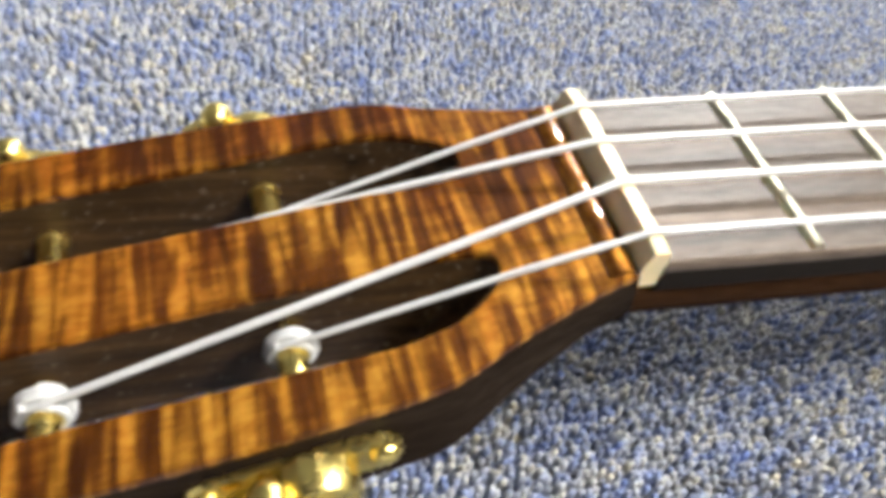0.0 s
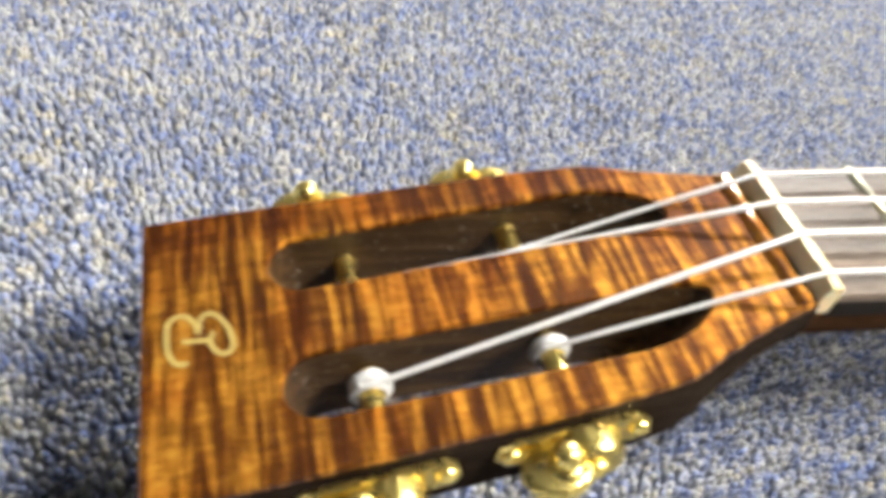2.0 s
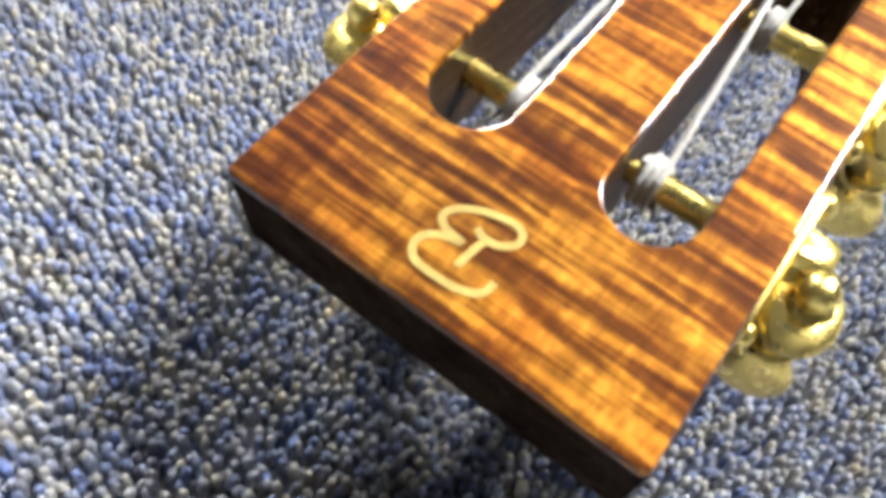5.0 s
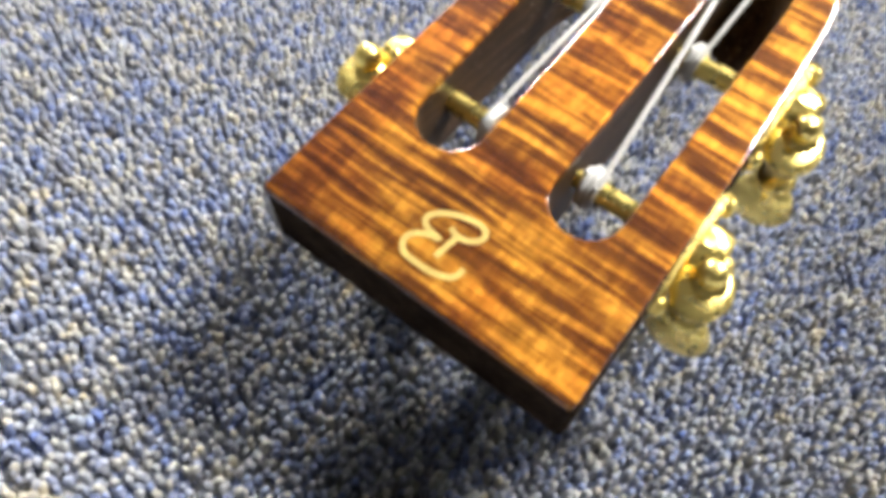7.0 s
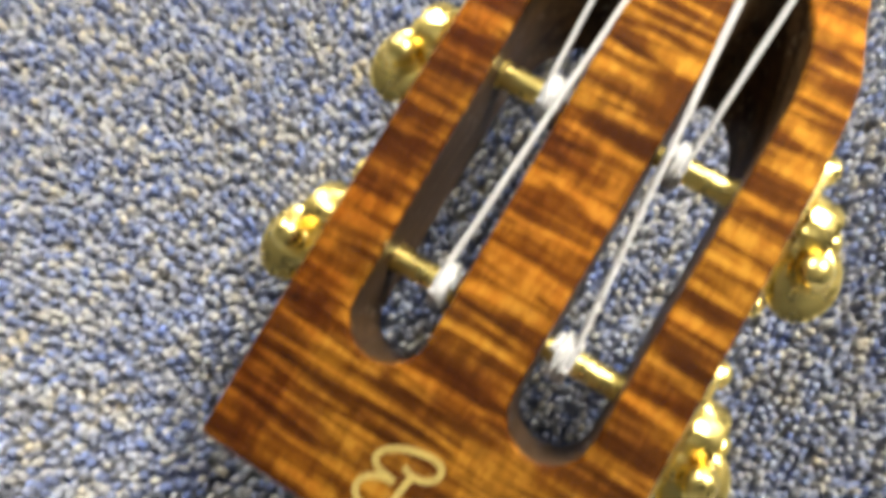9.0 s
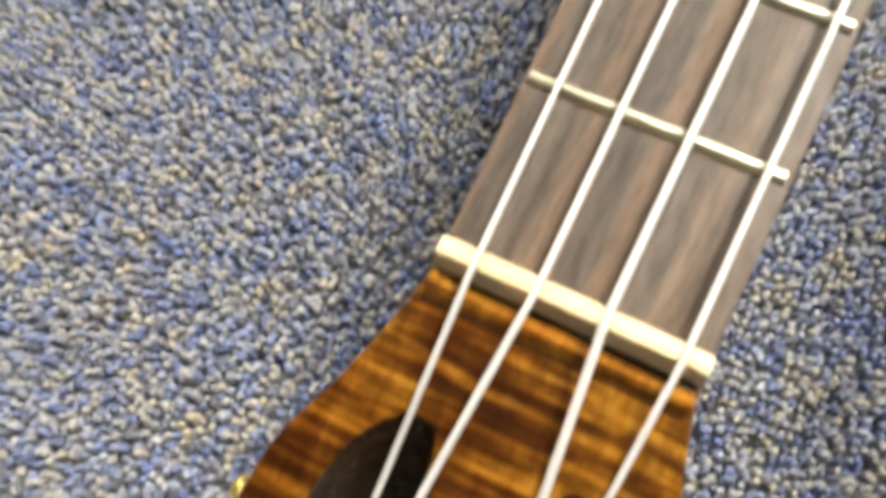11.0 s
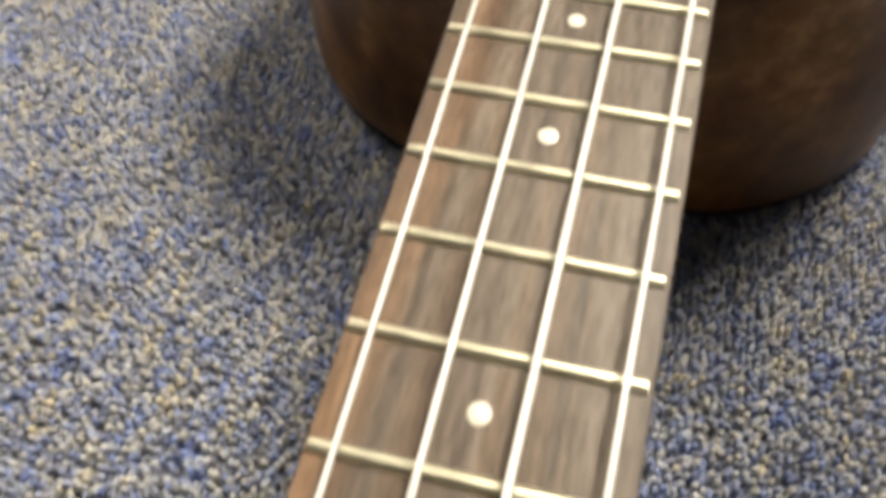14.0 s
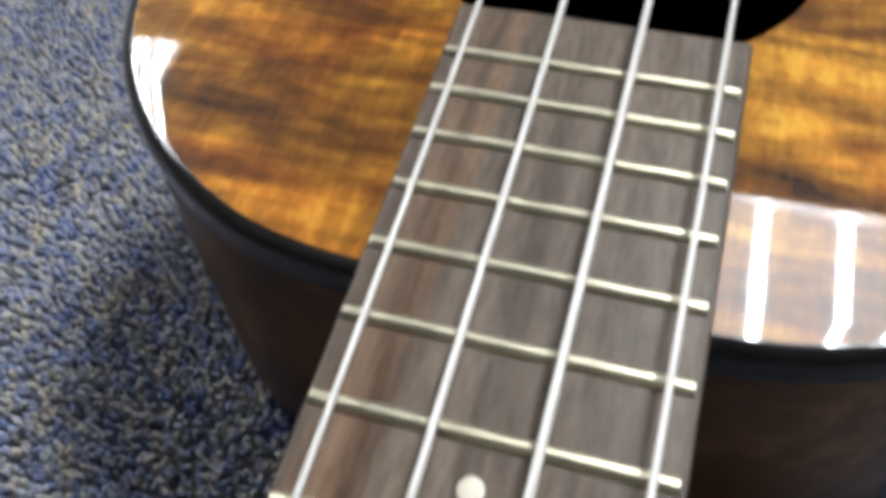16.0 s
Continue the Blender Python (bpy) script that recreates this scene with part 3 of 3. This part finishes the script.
def headstock():
    thick = 0.0192
    veneer = 0.0012
    outer = head_outline()
    slots = [slot_outline(1), slot_outline(-1)]
    backs = [slot_outline(1, True), slot_outline(-1, True)]

    # core under the face
    bm = bmesh.new()
    add = lambda pts: [bm.verts.new(p) for p in pts]  # noqa: E731

    def strip(rings):
        for a, b in zip(rings, rings[1:]):
            for i in range(len(a)):
                bm.faces.new((a[i - 1], a[i], b[i], b[i - 1]))

    def upright(loop, z):
        return [Vector((p.x, p.y, z)) for p in loop]

    def rounded(a):
        ring = []
        for p, q in zip(outer, inset(outer, 0.001)):
            near = min(1.0, max(0.0, (p.y + 0.036) / 0.030))
            near = near * near * (3 - 2 * near)
            go = (0.0036 + 0.0075 * near) * (1 - math.cos(a)) / 0.001
            ring.append(Vector((p.x + (q.x - p.x) * go, p.y + min(0.0, q.y - p.y) * go * (1 - near) + max(0.0, q.y - p.y) * go, -thick + (0.0040 + 0.0115 * near) * (1 - math.sin(a)))))
        return ring

    outs = [add(upright(outer, -veneer))] + [add(rounded(a)) for a in (0.0, 0.3, 0.6, 0.9, 1.2, math.pi / 2)]
    strip(outs)
    ins = []
    for s, b in zip(slots, backs):
        mid = [p.lerp(q, 0.12) for p, q in zip(s, b)]
        ins.append([add(upright(s, -veneer)), add(upright(mid, -veneer - 0.0016)), add(upright(b, -thick))])
        strip(ins[-1])
        for vs in ins[-1][1:]:
            for v in vs:
                for f in v.link_faces:
                    f.material_index = 1
    fill(bm, [outs[0]] + [s[0] for s in ins])
    fill(bm, [outs[-1]] + [s[-1] for s in ins])
    core = part("headstock_core", bm, CORE_WOOD, ukulele, "dark brown lacquered slotted headstock", smooth=40, matrix=HEAD)
    core.data.materials.append(SLOT_WOOD)

    # wood ramp between the face and the nut
    bm = bmesh.new()
    prof = [(-0.0078, 0.00003), (-0.0073, 0.00032), (-0.0068, 0.00062), (-0.0064, 0.00079), (-0.0060, 0.00085), (-0.0056, 0.00081), (-0.0052, 0.00074), (-0.0048, 0.00065), (-0.0044, 0.00054),
            (-0.0041, 0.00042), (-0.0039, 0.00015), (-0.0038, -0.0042), (-0.0078, -0.0042)]
    loft(bm, [[Vector((x + middle(0), y, z)) for y, z in prof] for x in (-0.0169, 0.0169)])
    part("nut_ramp", bm, KOA_HEAD, ukulele, "rounded lacquered edge behind the nut", smooth=60, matrix=HEAD)

    # figured face with softly rounded edges
    bm = bmesh.new()
    r = 0.0007
    outs = [add(upright(outer, -veneer)), add(upright(outer, -r))]
    outs += [add(upright(inset(outer, r - r * math.cos(a)), -r + r * math.sin(a))) for a in (0.5, 1.0, math.pi / 2)]
    outs.append(add(upright(inset(outer, r + 0.0002), 0.0)))
    strip(outs)
    ins = []
    for s in slots:
        rows = [add(upright(s, -veneer)), add(upright(s, -r))]
        rows += [add(upright(inset(s, -(r - r * math.cos(a))), -r + r * math.sin(a))) for a in (0.5, 1.0, math.pi / 2)]
        rows.append(add(upright(inset(s, -(r + 0.0002)), 0.0)))
        strip(rows)
        ins.append(rows)
    fill(bm, [outs[-1]] + [s[-1] for s in ins])
    fill(bm, [outs[0]] + [s[0] for s in ins])
    face = part("headstock_face", bm, KOA_HEAD, ukulele, "striped figured koa face with gloss lacquer", smooth=30, matrix=HEAD)

    # gold line ornament of two loops and a tail
    bm = bmesh.new()
    lines = [[(0.0048, -0.1118), (0.0044, -0.1138), (0.0020, -0.1150), (-0.0015, -0.1153), (-0.0044, -0.1150), (-0.0056, -0.1133), (-0.0050, -0.1116), (-0.0030, -0.1104), (-0.0012, -0.1101),
              (-0.0040, -0.1096), (-0.0052, -0.1083), (-0.0042, -0.1066), (-0.0014, -0.1050), (0.0018, -0.1043), (0.0036, -0.1047), (0.0040, -0.1062), (0.0026, -0.1076), (0.0006, -0.1080), (-0.0010, -0.1074)],
             [(0.0008, -0.1080), (0.0004, -0.1100), (0.0001, -0.1128)]]
    for line in lines:
        pts = spline(line, 5, closed=False)
        left, right = [], []
        for i, p in enumerate(pts):
            w = (pts[min(i + 1, len(pts) - 1)] - pts[max(i - 1, 0)]).normalized()
            d = Vector((-w.y, w.x, 0)) * 0.00049
            left.append(p + d)
            right.append(p - d)
        rings = [[a + Vector((0, 0, 0.00002)), a + Vector((0, 0, 0.00012)), b + Vector((0, 0, 0.00012)), b + Vector((0, 0, 0.00002))] for a, b in zip(left, right)]
        loft(bm, rings)
    part("inlay", bm, GOLD_INLAY, face, "thin gold curled line inlay", smooth=0, matrix=HEAD)
    return core


def tuner(sign, y0, side, sink):
    """A gold side-mounted tuning machine on the headstock's edge."""
    depth = -0.0076
    S = lambda x, y, z: Vector((sign * x, y, z))  # noqa: E731
    out = (sign, 0, 0)
    bm = bmesh.new()
    loop = []
    lo, hi, h = y0 - 0.0172, y0 + 0.0096, 0.0034
    for k in range(9):
        a = math.pi * k / 8
        loop.append((hi - h + h * math.sin(a), depth + h * math.cos(a)))
    for k in range(9):
        a = math.pi * k / 8
        loop.append((lo + h - h * math.sin(a), depth - h * math.cos(a)))
    x0 = side - 0.0002
    loft(bm, [[S(x0, y, z) for y, z in loop], [S(x0 + 0.0012, y, z) for y, z in loop],
              [S(x0 + 0.0016, y0 + (y - y0) * 0.97, depth + (z - depth) * 0.88) for y, z in loop]])
    plate = part("tuning_machine", bm, GOLD, ukulele, "polished gold tuning machine with side plate", smooth=40, matrix=HEAD)
    x1 = x0 + 0.0014
    for dy in (-0.0152,):
        bm = bmesh.new()
        turned(bm, S(x1, y0 + dy + 0.0006, depth), out, [(0, 0.0019), (0.0005, 0.0019)] + dome(0.0011, 0.0018, 0.0005), 16)
        part("screw", bm, GOLD, plate, smooth=50, matrix=HEAD)
    plate_y, y0, depth = y0, y0 - 0.0019, depth - sink
    # gear wheel with notched rim and its screw
    bm = bmesh.new()
    rings = []
    for h, r, notch in ((0.0002, 0.0050, 0), (0.0002, 0.0057, 0.6), (0.0036, 0.0057, 0.6), (0.0046, 0.0049, 0), (0.0049, 0.0030, 0)):
        rings.append([S(x1 + h, y0 + (r - 0.0005 * notch * (k % 2)) * math.cos(math.tau * k / 36), depth + (r - 0.0005 * notch * (k % 2)) * math.sin(math.tau * k / 36)) for k in range(36)])
    loft(bm, rings)
    part("gear_wheel", bm, GOLD, plate, smooth=40, matrix=HEAD)
    bm = bmesh.new()
    turned(bm, S(x1 + 0.0048, y0, depth), out, [(0, 0.0024), (0.0006, 0.0024)] + dome(0.0013, 0.0022, 0.0006), 20)
    part("gear_screw", bm, GOLD, plate, smooth=45, matrix=HEAD)
    post_y, post_z, y0, depth = y0, depth, plate_y, depth + sink
    # screw at the plate's other end
    bm = bmesh.new()
    turned(bm, S(x1 - 0.0002, y0 + 0.0072, depth + 0.0006), out, [(0, 0.0021), (0.0006, 0.0021)] + dome(0.0012, 0.0019, 0.0006), 18)
    part("screw", bm, GOLD, plate, smooth=45, matrix=HEAD)
    # worm shaft: ball on top, bell below
    wy, kx = y0 - 0.0070, x1 + 0.0044
    bm = bmesh.new()
    turned(bm, S(kx, wy, -0.0020), (0, 0, -1), [(-0.0012, 0.0006), (-0.0011, 0.0011), (-0.0007, 0.0018), (0.0002, 0.0024), (0.0012, 0.0026), (0.0022, 0.0024), (0.0030, 0.0021), (0.0034, 0.0030), (0.0038, 0.0032)], 22)
    part("worm_cap", bm, GOLD, plate, smooth=60, matrix=HEAD)
    bm = bmesh.new()
    rings = []
    for h, r in ((0, 0.0016), (0.0001, 0.0038), (0.0006, 0.0046), (0.0016, 0.0049), (0.0028, 0.0048), (0.0052, 0.0042), (0.0080, 0.0033), (0.0105, 0.0027), (0.0120, 0.0026)):
        long = 1 + 0.34 * max(0.0, 1 - h / 0.009)
        rings.append([S(kx + r * math.cos(math.tau * k / 28), wy - 0.0014 * (long - 1) / 0.34 + r * long * math.sin(math.tau * k / 28), -0.0056 - h) for k in range(28)])
    loft(bm, rings)
    part("bell", bm, GOLD, plate, smooth=50, matrix=HEAD)
    bm = bmesh.new()
    turned(bm, S(kx, wy, -0.0174), (0, 0, -1), [(0, 0.0022), (0.0003, 0.0034), (0.0010, 0.0038), (0.0018, 0.0036), (0.0028, 0.0026), (0.0034, 0.0020)], 24)
    part("collar", bm, GOLD, plate, smooth=50, matrix=HEAD)
    # flattened knob
    bm = bmesh.new()
    rings = []
    for z, rx, ry in ((-0.0204, 0.0018, 0.0016), (-0.0210, 0.0030, 0.0022), (-0.0226, 0.0048, 0.0028), (-0.0250, 0.0060, 0.0031), (-0.0280, 0.0064, 0.0031), (-0.0306, 0.0058, 0.0028), (-0.0324, 0.0042, 0.0022), (-0.0332, 0.0020, 0.0012)):
        rings.append([S(kx + rx * math.cos(math.tau * k / 24), wy + ry * math.sin(math.tau * k / 24), z) for k in range(24)])
    loft(bm, rings)
    part("knob", bm, GOLD, plate, "flattened oval gold tuning knob", smooth=60, matrix=HEAD)
    bm = bmesh.new()
    turned(bm, S(side, post_y, post_z), (-sign, 0, 0), [(0, 0.0021), (side - 0.0197, 0.0021), (side - 0.0196, 0.0023), (side - 0.0190, 0.0023), (side - 0.0188, 0.0021), (side - 0.0084, 0.0021), (side - 0.0081, 0.0017), (side - 0.0068, 0.0016), (side - 0.0065, 0.0009)], 22)
    part("post", bm, GOLD, plate, "gold string post", smooth=40, matrix=HEAD)
    return plate


def ukulele_string(x, slope, radius, post_x, post_y, turns, knot):
    """One white string from its post over the nut to the bridge."""
    post = HEAD @ Vector((post_x, post_y, -0.0082 if post_y > -0.06 else -0.0092))
    r = 0.0021 + radius
    nut_top = Vector((x, -0.0018, BOARD + 0.0027 + radius * 0.8))
    away = HEAD.to_3x3() @ Vector((0, 0, 1))
    bm = bmesh.new()
    pts = []
    along = HEAD.to_3x3() @ Vector((0, 1, 0))
    step = math.copysign(radius * 1.7, -post_x)

    def coil(k, grow=0.0):
        a = math.tau * k / 14
        return post + Vector((step * k / 14, 0, 0)) + (away * math.cos(a) - along * math.sin(a)) * (r + grow)

    for k in range(int(turns * 14), -1, -1):
        pts.append(coil(k))
    tail = [coil(-k, radius * 0.7 * min(1, k / 14)) for k in range(0, 9)]
    tail.append(tail[-1] - away * 0.0012 + along * 0.0014)
    tube(bm, tail, radius)
    over = [coil(k + 1, radius * 1.25) for k in range(0, turns * 12)]
    tube(bm, over, radius)
    tube(bm, [coil(k + 5, knot) for k in range(0, turns * 12 - 10)], radius)
    if post_y > -0.06:
        # bears on the slot's end before it drops to the post
        off = HEAD.inverted() @ pts[-1]
        edge = HEAD @ Vector((x + (off.x - x) * 0.40, -0.0203, radius * 0.9))
        pts += [edge + (pts[-1] - edge) * 0.5, edge]
    else:
        pts += [nut_top + (pts[-1] - nut_top) * f for f in (0.66, 0.33)]
    pts += [nut_top, Vector((x, -0.0004, nut_top.z - 0.0001))]
    for k in range(1, 13):
        y = 0.428 * k / 12
        pts.append(Vector((x + slope * y, y, nut_top.z + 0.0017 * k / 12)))
    pts.append(Vector((pts[-1].x, 0.4400, TOP + 0.0055)))
    tube(bm, pts, radius)
    return part("string", bm, NYLON, ukulele, "white nylon string", smooth=70)


def bridge():
    bm = bmesh.new()
    box(bm, (-0.042, 0.424, TOP), (0.042, 0.446, TOP + 0.0062), 0.0015)
    b = part("bridge", bm, ROSEWOOD, ukulele, "brown rosewood bridge", smooth=40)
    bm = bmesh.new()
    box(bm, (-0.034, 0.4303, TOP + 0.006), (0.034, 0.4330, TOP + 0.0095), 0.0006)
    part("saddle", bm, BONE, b, "cream bone saddle", smooth=40)


ukulele_body()
ukulele_neck()
headstock()
for sign in (-1, 1):
    tuner(sign, -0.0810, 0.0292, 0.0016)
    tuner(sign, -0.0483, 0.0281, 0.0006)
ukulele_string(-0.01205, -0.02324, 0.00044, -0.0119, -0.0502, 5, 0.0010)
ukulele_string(-0.00413, -0.00450, 0.00052, -0.0116, -0.0829, 3, 0.0010)
ukulele_string(0.00439, 0.01150, 0.00060, 0.0116, -0.0829, 3, 0.0008)
ukulele_string(0.01393, 0.02325, 0.00047, 0.0116, -0.0502, 3, 0.0008)
bridge()
